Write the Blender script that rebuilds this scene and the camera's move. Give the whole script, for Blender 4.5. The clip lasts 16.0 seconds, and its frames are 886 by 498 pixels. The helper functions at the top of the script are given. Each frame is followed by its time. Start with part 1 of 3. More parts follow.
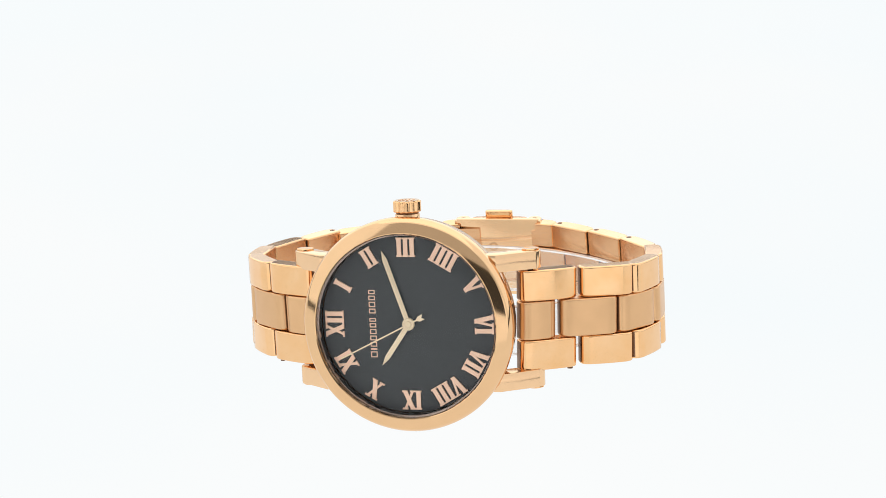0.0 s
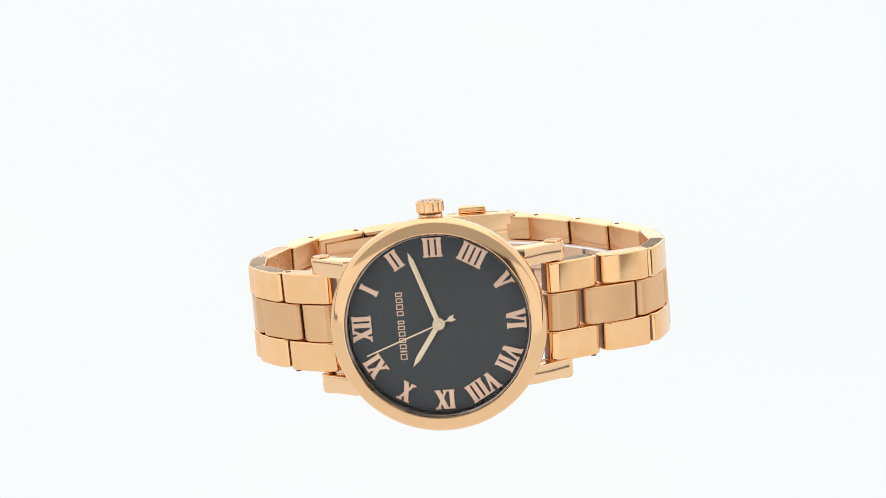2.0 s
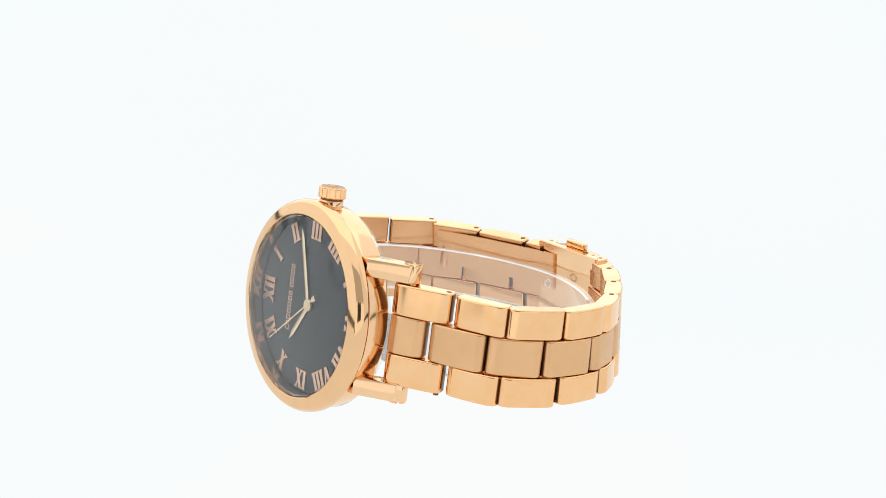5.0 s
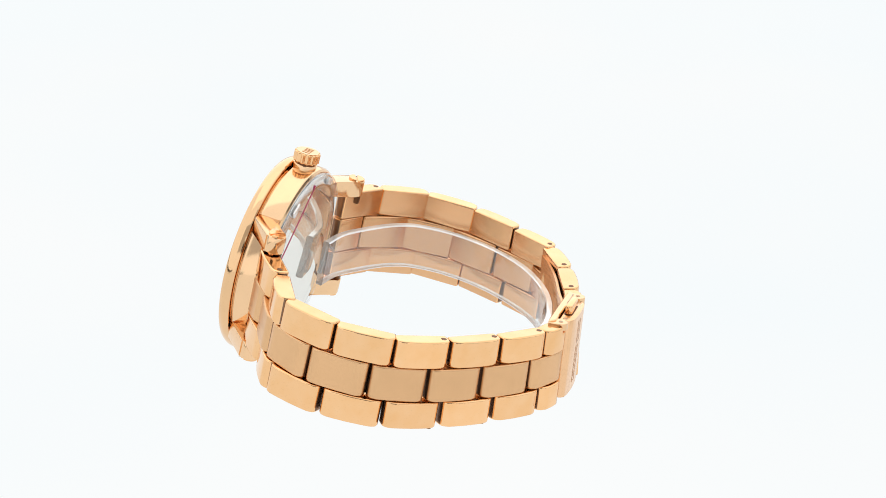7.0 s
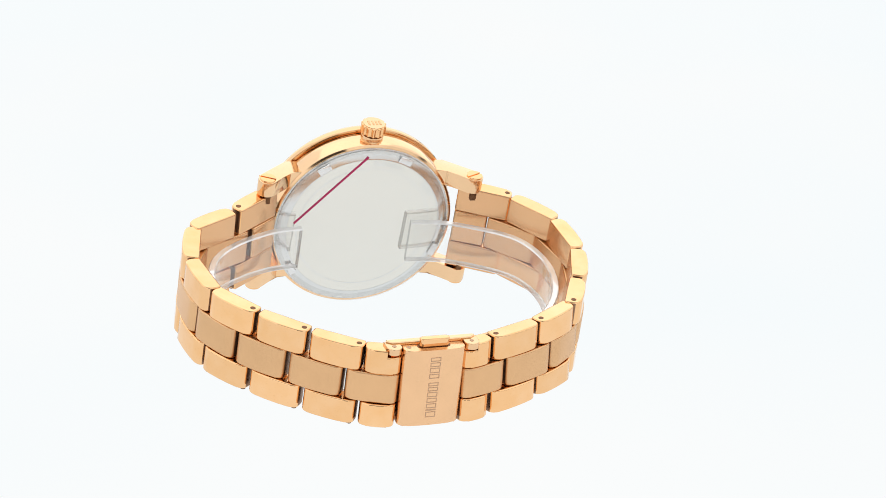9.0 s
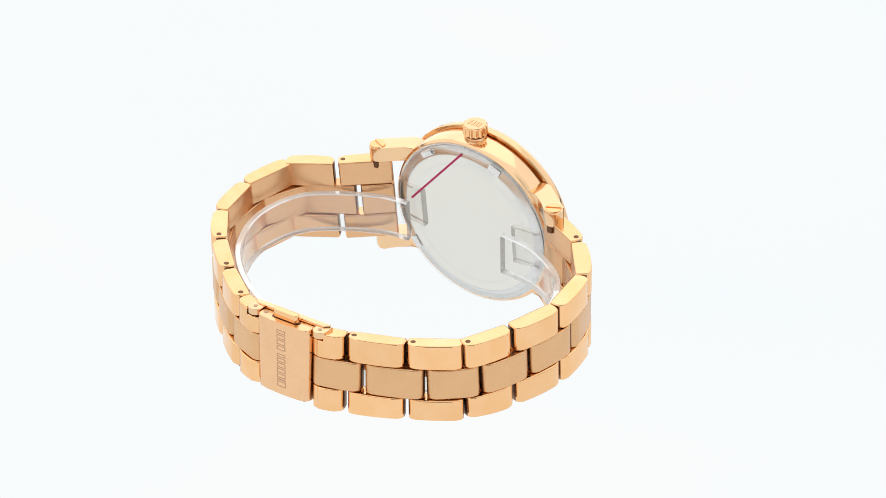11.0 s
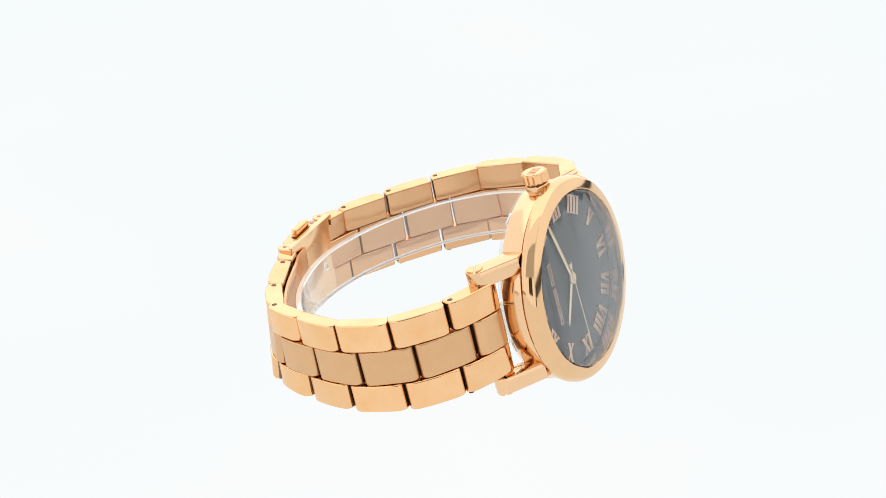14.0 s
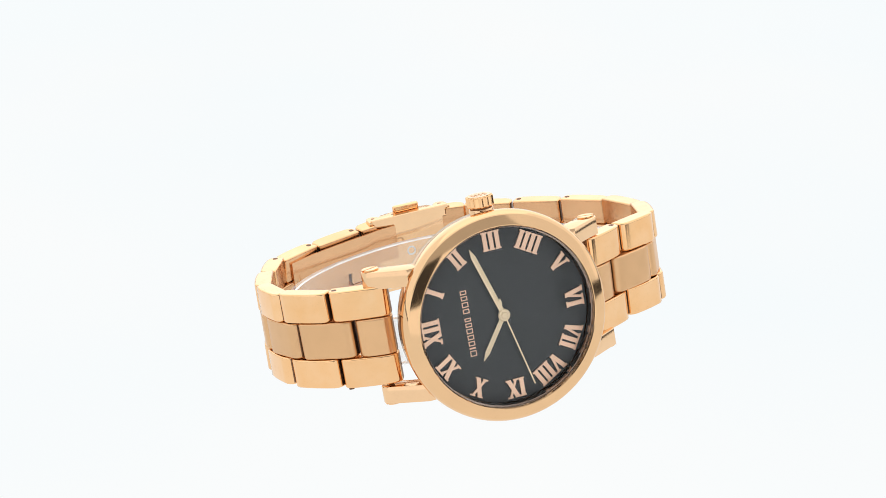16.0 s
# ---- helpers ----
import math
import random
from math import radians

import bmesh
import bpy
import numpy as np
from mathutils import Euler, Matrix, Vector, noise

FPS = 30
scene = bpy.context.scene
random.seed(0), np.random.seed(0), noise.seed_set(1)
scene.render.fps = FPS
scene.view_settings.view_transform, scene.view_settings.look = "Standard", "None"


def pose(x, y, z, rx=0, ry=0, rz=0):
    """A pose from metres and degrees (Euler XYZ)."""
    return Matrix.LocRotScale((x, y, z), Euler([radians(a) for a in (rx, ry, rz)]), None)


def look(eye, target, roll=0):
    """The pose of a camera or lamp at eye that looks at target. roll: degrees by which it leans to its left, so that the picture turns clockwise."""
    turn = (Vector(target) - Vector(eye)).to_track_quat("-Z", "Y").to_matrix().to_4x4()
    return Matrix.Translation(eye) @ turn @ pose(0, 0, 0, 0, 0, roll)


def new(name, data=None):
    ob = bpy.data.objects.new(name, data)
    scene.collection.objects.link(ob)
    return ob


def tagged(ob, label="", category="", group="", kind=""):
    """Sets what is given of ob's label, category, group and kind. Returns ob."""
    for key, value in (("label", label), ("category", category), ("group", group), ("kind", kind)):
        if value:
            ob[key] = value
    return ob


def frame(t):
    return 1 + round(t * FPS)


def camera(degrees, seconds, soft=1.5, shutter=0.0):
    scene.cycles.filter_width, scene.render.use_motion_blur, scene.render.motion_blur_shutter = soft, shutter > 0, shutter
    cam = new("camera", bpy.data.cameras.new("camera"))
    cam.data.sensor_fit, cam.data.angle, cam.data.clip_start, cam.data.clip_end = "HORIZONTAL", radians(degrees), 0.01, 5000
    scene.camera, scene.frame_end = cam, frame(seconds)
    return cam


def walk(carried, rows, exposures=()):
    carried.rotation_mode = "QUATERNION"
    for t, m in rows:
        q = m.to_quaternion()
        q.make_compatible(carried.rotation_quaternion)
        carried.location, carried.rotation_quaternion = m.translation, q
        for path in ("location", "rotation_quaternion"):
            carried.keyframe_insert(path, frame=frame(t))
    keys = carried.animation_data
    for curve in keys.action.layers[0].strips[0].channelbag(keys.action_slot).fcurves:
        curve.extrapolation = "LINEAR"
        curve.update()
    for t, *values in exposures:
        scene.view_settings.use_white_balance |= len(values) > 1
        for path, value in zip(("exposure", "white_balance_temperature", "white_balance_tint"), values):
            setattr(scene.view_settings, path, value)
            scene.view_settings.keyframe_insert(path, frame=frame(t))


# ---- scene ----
MM = 0.001
LIFT = 0.0165  # height of the turntable axis origin over the white table

# ---- camera: fixed on a stand, looking down at a slowly turning watch ----
cam = camera(22.272, 16.0, soft=0.75)
EYE = Vector((0.0, -0.39050, 0.16711 + LIFT))
PITCH, YAW, ROLL = radians(22.569), radians(0.569), 0.056
AHEAD = Vector((math.sin(YAW) * math.cos(PITCH), math.cos(YAW) * math.cos(PITCH), -math.sin(PITCH)))
CAM_POSE = look(EYE, EYE + AHEAD, -ROLL)
walk(cam, [(0.0, CAM_POSE), (16.0, CAM_POSE)])

# the watch's turn about the upright axis, degrees
TURN = [(0.0, -14.36), (0.5, -8.31), (1.0, -3.13), (1.5, 0.0), (2.0, -3.83), (2.5, -8.75), (3.0, -15.46), (3.5, -22.99),
        (3.7, -26.58), (4.2, -36.48), (4.7, -47.55), (5.2, -59.58), (5.8, -75.04), (6.0, -80.54), (6.5, -93.69), (7.0, -107.81),
        (7.5, -120.86), (8.0, -134.77), (8.5, -147.74), (9.0, -161.99), (9.2, -167.5), (9.9, -186.2), (10.6, -204.9),
        (11.3, -223.6), (11.5, -229.04), (12.0, -242.91), (12.5, -255.89), (13.0, -269.85), (13.5, -282.7), (14.0, -296.84),
        (14.5, -309.05), (15.0, -320.81), (15.5, -330.44), (16.0, -339.49)]
# where the watch sits on the table at turn 0: dial centre, and axes (X to 6, Y into the case, Z to the crown)
REST = Matrix(((0.99464784, 0.03237571, -0.09811979, 0.00473358),
               (-0.00996512, 0.97527171, 0.22078449, -0.02912548),
               (0.1028415, -0.21862504, 0.97037452, 0.0025891 + LIFT),
               (0, 0, 0, 1)))

# ---- light: all from added, unseen glowing panels and a glowing table ----
world = bpy.data.worlds.new("dim_surround")
world.use_nodes = True
world.node_tree.nodes["Background"].inputs["Color"].default_value = (0.95, 0.98, 1.0, 1)
world.node_tree.nodes["Background"].inputs["Strength"].default_value = 0.06
scene.world = world
FLOOR_GLOW, BACK_GLOW, SIDE_GLOW, TOP_GLOW, FRONT_GLOW, EAST_GLOW, UPPER_GLOW = 0.97, 1.5, 1.17, 1.6, 1.15, 0.95, 0.55


# ---- materials ----
def nodes_of(name):
    m = bpy.data.materials.new(name)
    m.use_nodes = True
    n, l = m.node_tree.nodes, m.node_tree.links
    return m, n, l, n["Principled BSDF"]


def metal(name, color, rough, brushed=0.0, axis=2, stretch=40.0, wear=0.05, warm=None, uneven=1.0):
    """Metal with fine stains; brushed: depth of hair lines across an axis of the object."""
    m, n, l, b = nodes_of(name)
    co = n.new("ShaderNodeTexCoord")
    b.inputs["Metallic"].default_value = 1.0
    stain = n.new("ShaderNodeTexNoise")
    stain.inputs["Scale"].default_value = 260.0
    stain.inputs["Detail"].default_value = 4.0
    l.new(co.outputs["Object"], stain.inputs["Vector"])
    mix = n.new("ShaderNodeMix")
    mix.data_type = "RGBA"
    mix.inputs[6].default_value = (*color, 1)
    mix.inputs[7].default_value = (*(warm or [c * (1 - 2.2 * wear) for c in color]), 1)
    l.new(stain.outputs["Fac"], mix.inputs[0])
    info = n.new("ShaderNodeObjectInfo")
    hue = n.new("ShaderNodeHueSaturation")
    span = n.new("ShaderNodeMapRange")
    span.inputs["To Min"].default_value, span.inputs["To Max"].default_value = 0.95, 1.03
    l.new(info.outputs["Random"], span.inputs["Value"])
    l.new(span.outputs["Result"], hue.inputs["Value"])
    l.new(mix.outputs[2], hue.inputs["Color"])
    l.new(hue.outputs["Color"], b.inputs["Base Color"])
    ramp = n.new("ShaderNodeMapRange")
    ramp.inputs["To Min"].default_value, ramp.inputs["To Max"].default_value = rough * (1 - 0.25 * uneven), rough * (1 + 0.3 * uneven)
    l.new(stain.outputs["Fac"], ramp.inputs["Value"])
    l.new(ramp.outputs["Result"], b.inputs["Roughness"])
    hair = n.new("ShaderNodeTexNoise")
    hair.inputs["Detail"].default_value = 3.0
    mp = n.new("ShaderNodeMapping")
    sc = [7000.0 if k == axis else 7000.0 / stretch for k in range(3)] if brushed else [900.0, 900.0, 900.0]
    mp.inputs["Scale"].default_value = sc
    hair.inputs["Scale"].default_value = 1.0
    l.new(co.outputs["Object"], mp.inputs["Vector"])
    l.new(mp.outputs["Vector"], hair.inputs["Vector"])
    bump = n.new("ShaderNodeBump")
    bump.inputs["Strength"].default_value = brushed if brushed else 0.02
    bump.inputs["Distance"].default_value = 0.00002
    l.new(hair.outputs["Fac"], bump.inputs["Height"])
    l.new(bump.outputs["Normal"], b.inputs["Normal"])
    return m


def plain(name, color, rough, coat=0.0, noise_scale=400.0, vary=0.08):
    m, n, l, b = nodes_of(name)
    co = n.new("ShaderNodeTexCoord")
    t = n.new("ShaderNodeTexNoise")
    t.inputs["Scale"].default_value = noise_scale
    t.inputs["Detail"].default_value = 5.0
    l.new(co.outputs["Object"], t.inputs["Vector"])
    mix = n.new("ShaderNodeMix")
    mix.data_type = "RGBA"
    mix.inputs[6].default_value = (*[c * (1 - vary) for c in color], 1)
    mix.inputs[7].default_value = (*[c * (1 + vary) for c in color], 1)
    l.new(t.outputs["Fac"], mix.inputs[0])
    l.new(mix.outputs[2], b.inputs["Base Color"])
    b.inputs["Roughness"].default_value = rough
    b.inputs["Coat Weight"].default_value = coat
    return m


def clear(name, tint, gloss=0.04, rough=0.0, haze=0.0, rise=4.0, most=1.0, ripple=0.0, sheen=1.0):
    """Clear glass or plastic: see-through, glossier the flatter it is looked at, with a little haze."""
    m = bpy.data.materials.new(name)
    m.use_nodes = True
    n, l = m.node_tree.nodes, m.node_tree.links
    n.clear()
    out = n.new("ShaderNodeOutputMaterial")
    seen, shine, milk = n.new("ShaderNodeBsdfTransparent"), n.new("ShaderNodeBsdfGlossy"), n.new("ShaderNodeBsdfDiffuse")
    seen.inputs["Color"].default_value = (*tint, 1)
    shine.inputs["Roughness"].default_value = rough
    milk.inputs["Color"].default_value = (0.95, 0.95, 0.95, 1)
    co, t = n.new("ShaderNodeTexCoord"), n.new("ShaderNodeTexNoise")
    t.inputs["Scale"].default_value = 180.0
    t.inputs["Detail"].default_value = 4.0
    l.new(co.outputs["Object"], t.inputs["Vector"])
    r = n.new("ShaderNodeMapRange")
    r.inputs["To Min"].default_value, r.inputs["To Max"].default_value = haze * 0.5, haze * 1.5
    l.new(t.outputs["Fac"], r.inputs["Value"])
    body = n.new("ShaderNodeMixShader")
    l.new(r.outputs["Result"], body.inputs[0])
    l.new(seen.outputs[0], body.inputs[1])
    l.new(milk.outputs[0], body.inputs[2])
    lw = n.new("ShaderNodeLayerWeight")
    # at the flattest angles the whole light is thrown back
    full, both = n.new("ShaderNodeMapRange"), n.new("ShaderNodeMix")
    full.inputs["From Min"].default_value, full.inputs["From Max"].default_value = 0.74, 0.94
    l.new(lw.outputs["Facing"], full.inputs["Value"])
    both.data_type = "RGBA"
    for socket in both.inputs:
        if socket.identifier == "Factor_Float":
            l.new(full.outputs["Result"], socket)
        elif socket.identifier == "A_Color":
            socket.default_value = (sheen * 0.97, sheen * 0.99, sheen, 1)
        elif socket.identifier == "B_Color":
            socket.default_value = (0.98, 0.99, 1, 1)
    for socket in both.outputs:
        if socket.identifier == "Result_Color":
            l.new(socket, shine.inputs["Color"])
    power = n.new("ShaderNodeMath")
    power.operation = "POWER"
    power.inputs[1].default_value = rise
    l.new(lw.outputs["Facing"], power.inputs[0])
    add = n.new("ShaderNodeMath")
    add.operation = "MULTIPLY_ADD"
    add.use_clamp = True
    add.inputs[1].default_value, add.inputs[2].default_value = most - gloss, gloss
    l.new(power.outputs[0], add.inputs[0])
    if ripple:
        # long soft wrinkles of the thin film on the glass
        turn, waves, bump = n.new("ShaderNodeMapping"), n.new("ShaderNodeTexNoise"), n.new("ShaderNodeBump")
        turn.inputs["Rotation"].default_value = (0, 0.25, 0)
        turn.inputs["Scale"].default_value = (150.0, 60.0, 14.0)
        waves.inputs["Scale"].default_value = 1.0
        waves.inputs["Detail"].default_value = 0.6
        waves.inputs["Distortion"].default_value = 0.6
        bump.inputs["Strength"].default_value = ripple
        bump.inputs["Distance"].default_value = 0.0006
        l.new(co.outputs["Object"], turn.inputs["Vector"])
        l.new(turn.outputs["Vector"], waves.inputs["Vector"])
        l.new(waves.outputs["Fac"], bump.inputs["Height"])
        l.new(bump.outputs["Normal"], shine.inputs["Normal"])
    mix = n.new("ShaderNodeMixShader")
    l.new(add.outputs[0], mix.inputs[0])
    l.new(body.outputs[0], mix.inputs[1])
    l.new(shine.outputs[0], mix.inputs[2])
    l.new(mix.outputs[0], out.inputs["Surface"])
    return m


def glow_sheet(name, color, strength, unevenness=0.02, other=None):
    """A sheet that gives off light of its own, a little uneven."""
    m = bpy.data.materials.new(name)
    m.use_nodes = True
    n, l = m.node_tree.nodes, m.node_tree.links
    n.clear()
    out, em = n.new("ShaderNodeOutputMaterial"), n.new("ShaderNodeEmission")
    co, t = n.new("ShaderNodeTexCoord"), n.new("ShaderNodeTexNoise")
    t.inputs["Scale"].default_value = 5.0
    t.inputs["Detail"].default_value = 1.0
    l.new(co.outputs["Object"], t.inputs["Vector"])
    r = n.new("ShaderNodeMapRange")
    r.inputs["To Min"].default_value, r.inputs["To Max"].default_value = strength * (1 - unevenness), strength * (1 + unevenness)
    l.new(t.outputs["Fac"], r.inputs["Value"])
    l.new(r.outputs["Result"], em.inputs["Strength"])
    broad = n.new("ShaderNodeTexNoise")
    broad.inputs["Scale"].default_value = 7.0
    broad.inputs["Detail"].default_value = 2.0
    l.new(co.outputs["Object"], broad.inputs["Vector"])
    tone = n.new("ShaderNodeMix")
    tone.data_type = "RGBA"
    tone.inputs[6].default_value = (*color, 1)
    tone.inputs[7].default_value = (*(other or color), 1)
    l.new(broad.outputs["Fac"], tone.inputs[0])
    l.new(tone.outputs[2], em.inputs["Color"])
    l.new(em.outputs["Emission"], out.inputs["Surface"])
    return m


GOLD = (0.97, 0.588, 0.288)
MAT_POLISHED = metal("polished_rose_gold", (0.98, 0.645, 0.375), 0.085, warm=(0.91, 0.50, 0.205))
MAT_CASE = metal("case_rose_gold", (0.95, 0.625, 0.365), 0.12)
MAT_BEZEL = metal("bezel_rose_gold", (0.90, 0.575, 0.315), 0.085)
MAT_BRUSHED = metal("brushed_rose_gold", (0.82, 0.50, 0.262), 0.32, brushed=0.14, axis=2)
MAT_LINK_BACK = metal("satin_link_back", (0.82, 0.485, 0.262), 0.26, brushed=0.05, axis=2, wear=0.03, uneven=0.2)
# shade between neighbouring links, put into a dark colour for their sides
MAT_LINK_SHADE = metal("painted_gap_shade", (0.30, 0.185, 0.12), 0.42)
MAT_HAND = metal("hand_rose_gold", (1.0, 0.81, 0.57), 0.48)
MAT_NUMERAL = metal("numeral_rose_gold", (0.95, 0.63, 0.46), 0.38)
# dark colour that stands in for shade in holes, slots and gaps
MAT_RECESS_SHADE = metal("painted_recess_shade", (0.20, 0.10, 0.05), 0.45)
MAT_STEEL = metal("bright_steel", (0.75, 0.75, 0.74), 0.18)
MAT_DIAL = plain("slate_grey_dial", (0.072, 0.075, 0.078), 0.5, noise_scale=60.0, vary=0.01)
MAT_DIAL.node_tree.nodes["Principled BSDF"].inputs["Specular IOR Level"].default_value = 0.15
MAT_FILM = metal("mirror_steel_back", (0.87, 0.85, 0.79), 0.035, wear=0.01)
MAT_FILM.node_tree.nodes["Principled BSDF"].inputs["Metallic"].default_value = 0.8
MAT_RED = plain("magenta_print", (0.45, 0.01, 0.10), 0.4)
MAT_ENGRAVED = plain("engraved_brown", (0.55, 0.33, 0.19), 0.5)
MAT_CRYSTAL = clear("mineral_glass", (0.985, 0.99, 0.99), 0.008, rise=5.0, most=3.0, ripple=1.6, sheen=0.78)
MAT_ACRYLIC = clear("clear_plastic", (0.985, 0.983, 0.98), 0.04, 0.02, 0.045, rise=5.0)
# white of light caught in clear plastic rims, painted in as haze
MAT_ACRYLIC_RIM = clear("bright_plastic_rim", (0.97, 0.97, 0.97), 0.34, 0.06, 0.72)
# grey that bent light gives the cut ends, put into the tint
MAT_ACRYLIC_EDGE = clear("grey_plastic_end", (0.42, 0.41, 0.41), 0.08, 0.05, 0.14)
# the table's glow drowns shadows; cool and warm light is mixed into its colour
MAT_TABLE = glow_sheet("opal_table_top", (0.92, 0.99, 1.02), FLOOR_GLOW, 0.01, (1.02, 1.005, 0.99))
# unseen panels, added to light the watch and show in its metal
MAT_BACK = glow_sheet("back_panel_glow", (1, 0.995, 0.98), BACK_GLOW)
MAT_SIDE = glow_sheet("side_panel_glow", (0.96, 0.985, 1.0), SIDE_GLOW)
MAT_TOP = glow_sheet("top_panel_glow", (1, 0.99, 0.97), TOP_GLOW)
MAT_FRONT = glow_sheet("front_panel_glow", (0.98, 0.99, 1.0), FRONT_GLOW)
MAT_EAST = glow_sheet("east_panel_glow", (0.98, 0.99, 1.0), EAST_GLOW)
MAT_UPPER = glow_sheet("upper_panel_glow", (0.98, 0.99, 1.0), UPPER_GLOW)
MAT_DARK_SHEET = plain("dark_sheet", (0.03, 0.03, 0.035), 0.8)


# ---- mesh helpers ----
def part(name, bm, material, parent=None, label="", sharp=32):
    """One mesh object out of a bmesh, under a thing or a part."""
    bmesh.ops.recalc_face_normals(bm, faces=bm.faces)
    me = bpy.data.meshes.new(name)
    bm.to_mesh(me)
    bm.free()
    me.polygons.foreach_set("use_smooth", [True] * len(me.polygons))
    me.set_sharp_from_angle(angle=radians(sharp))
    me.materials.append(material)
    ob = new(name, me)
    if parent is not None:
        ob.parent = parent
    if label:
        tagged(ob, label=label)
    return ob


def box(bm, x0, x1, y0, y1, z0, z1, bevel=0.0, m=None):
    made = bmesh.ops.create_cube(bm, size=1.0)["verts"]
    bmesh.ops.transform(bm, verts=made, matrix=Matrix.Translation(((x0 + x1) / 2, (y0 + y1) / 2, (z0 + z1) / 2))
                        @ Matrix.Diagonal((x1 - x0, y1 - y0, z1 - z0, 1)))
    if bevel:
        edges = list({e for v in made for e in v.link_edges})
        r = bmesh.ops.bevel(bm, geom=edges, offset=bevel, segments=2, profile=0.6, affect="EDGES")
        made = list({v for f in r["faces"] for v in f.verts} | {v for v in made if v.is_valid})
    if m is not None:
        bmesh.ops.transform(bm, verts=made, matrix=m)
    return bm


def prism(bm, outline, z0, z1, bevel=0.0, segments=2, m=None):
    """An outline in x, y raised from z0 to z1, its rims rounded."""
    low = [bm.verts.new((x, y, z0)) for x, y in outline]
    high = [bm.verts.new((x, y, z1)) for x, y in outline]
    k = len(outline)
    fl, fh = bm.faces.new(low[::-1]), bm.faces.new(high)
    for i in range(k):
        bm.faces.new((low[i], low[(i + 1) % k], high[(i + 1) % k], high[i]))
    made = low + high
    if bevel:
        edges = list(fl.edges) + list(fh.edges)
        r = bmesh.ops.bevel(bm, geom=edges, offset=bevel, segments=segments, profile=0.5, affect="EDGES")
        made = list({v for f in r["faces"] for v in f.verts} | {v for v in made if v.is_valid})
    if m is not None:
        bmesh.ops.transform(bm, verts=made, matrix=m)
    return bm


def rounded(bm, outline, z0, z1, r, m):
    """An outline in x, y raised from z0 to z1 with softly rounded rims and holding loops beside them."""
    k = len(outline)
    p = [Vector(v) for v in outline]
    area = sum(p[i].x * p[(i + 1) % k].y - p[(i + 1) % k].x * p[i].y for i in range(k))
    sign = 1 if area > 0 else -1
    inward = []
    for i in range(k):
        a, b = (p[i] - p[i - 1]).normalized(), (p[(i + 1) % k] - p[i]).normalized()
        n = Vector((-(a + b).y, (a + b).x)).normalized() * sign
        inward.append(n)
    levels = [(z0, r), (z0 + 0.29 * r, 0.29 * r), (z0 + r, 0.0), (z0 + 1.25 * r, 0.0),
              (z1 - 1.25 * r, 0.0), (z1 - r, 0.0), (z1 - 0.29 * r, 0.29 * r), (z1, r)]
    rings = [[bm.verts.new(m @ Vector((*(p[i] + inward[i] * d), z))) for i in range(k)] for z, d in levels]
    for a, b in zip(rings, rings[1:]):
        for i in range(k):
            bm.faces.new((a[i], a[(i + 1) % k], b[(i + 1) % k], b[i]))
    for ring, (z, d) in ((rings[0], levels[0]), (rings[-1], levels[-1])):
        hold = [bm.verts.new(m @ Vector((*(p[i] + inward[i] * (d + 0.25 * r)), z))) for i in range(k)]
        for i in range(k):
            bm.faces.new((ring[i], ring[(i + 1) % k], hold[(i + 1) % k], hold[i]))
        bm.faces.new(hold)
    return bm


def lathe(bm, profile, steps=128, closed=True):
    """A profile of (radius, y) turned about the Y axis."""
    rings = []
    for r, y in profile:
        if r < 1e-7:
            rings.append([bm.verts.new((0, y, 0))])
        else:
            rings.append([bm.verts.new((r * math.cos(2 * math.pi * i / steps), y, r * math.sin(2 * math.pi * i / steps)))
                          for i in range(steps)])
    pairs = list(zip(rings, rings[1:])) + ([(rings[-1], rings[0])] if closed else [])
    for a, b in pairs:
        for i in range(steps):
            j = (i + 1) % steps
            if len(a) == 1 and len(b) == 1:
                continue
            if len(a) == 1:
                bm.faces.new((a[0], b[i], b[j]))
            elif len(b) == 1:
                bm.faces.new((a[i], b[0], a[j]))
            else:
                bm.faces.new((a[i], b[i], b[j], a[j]))
    return bm


def mm(points):
    return [(a * MM, b * MM) for a, b in points]


def arc(cx, cy, r, a0, a1, k=10):
    return [(cx + r * math.cos(radians(a0 + (a1 - a0) * i / k)), cy + r * math.sin(radians(a0 + (a1 - a0) * i / k)))
            for i in range(k + 1)]


def frame_of_bars(bm, x0, x1, y0, y1, z0, z1, w, m=None):
    """An upright oblong outline out of four bars (mm), or one bar where it is narrow."""
    bars = [(x0, x1, z0, z0 + w), (x0, x1, z1 - w, z1), (x0, x0 + w, z0 + w, z1 - w), (x1 - w, x1, z0 + w, z1 - w)]
    for a, b, c, d in (bars if z1 - z0 > 2 * w else [(x0, x1, z0, z1)]):
        box(bm, a * MM, b * MM, y0 * MM, y1 * MM, c * MM, d * MM, 0, m)


# ---- the place: a glowing table; unseen panels added round it, open at the camera ----
def sheet(name, corners, material, thick, label, kind="structure"):
    bm = bmesh.new()
    low = [bm.verts.new(c) for c in corners]
    f = bm.faces.new(low)
    f.normal_update()
    n = f.normal.copy()
    high = [bm.verts.new(Vector(c) - n * thick) for c in corners]
    k = len(corners)
    bm.faces.new(high[::-1])
    for i in range(k):
        bm.faces.new((low[i], high[i], high[(i + 1) % k], low[(i + 1) % k]))
    return tagged(part(name, bm, material), label=label, kind=kind)


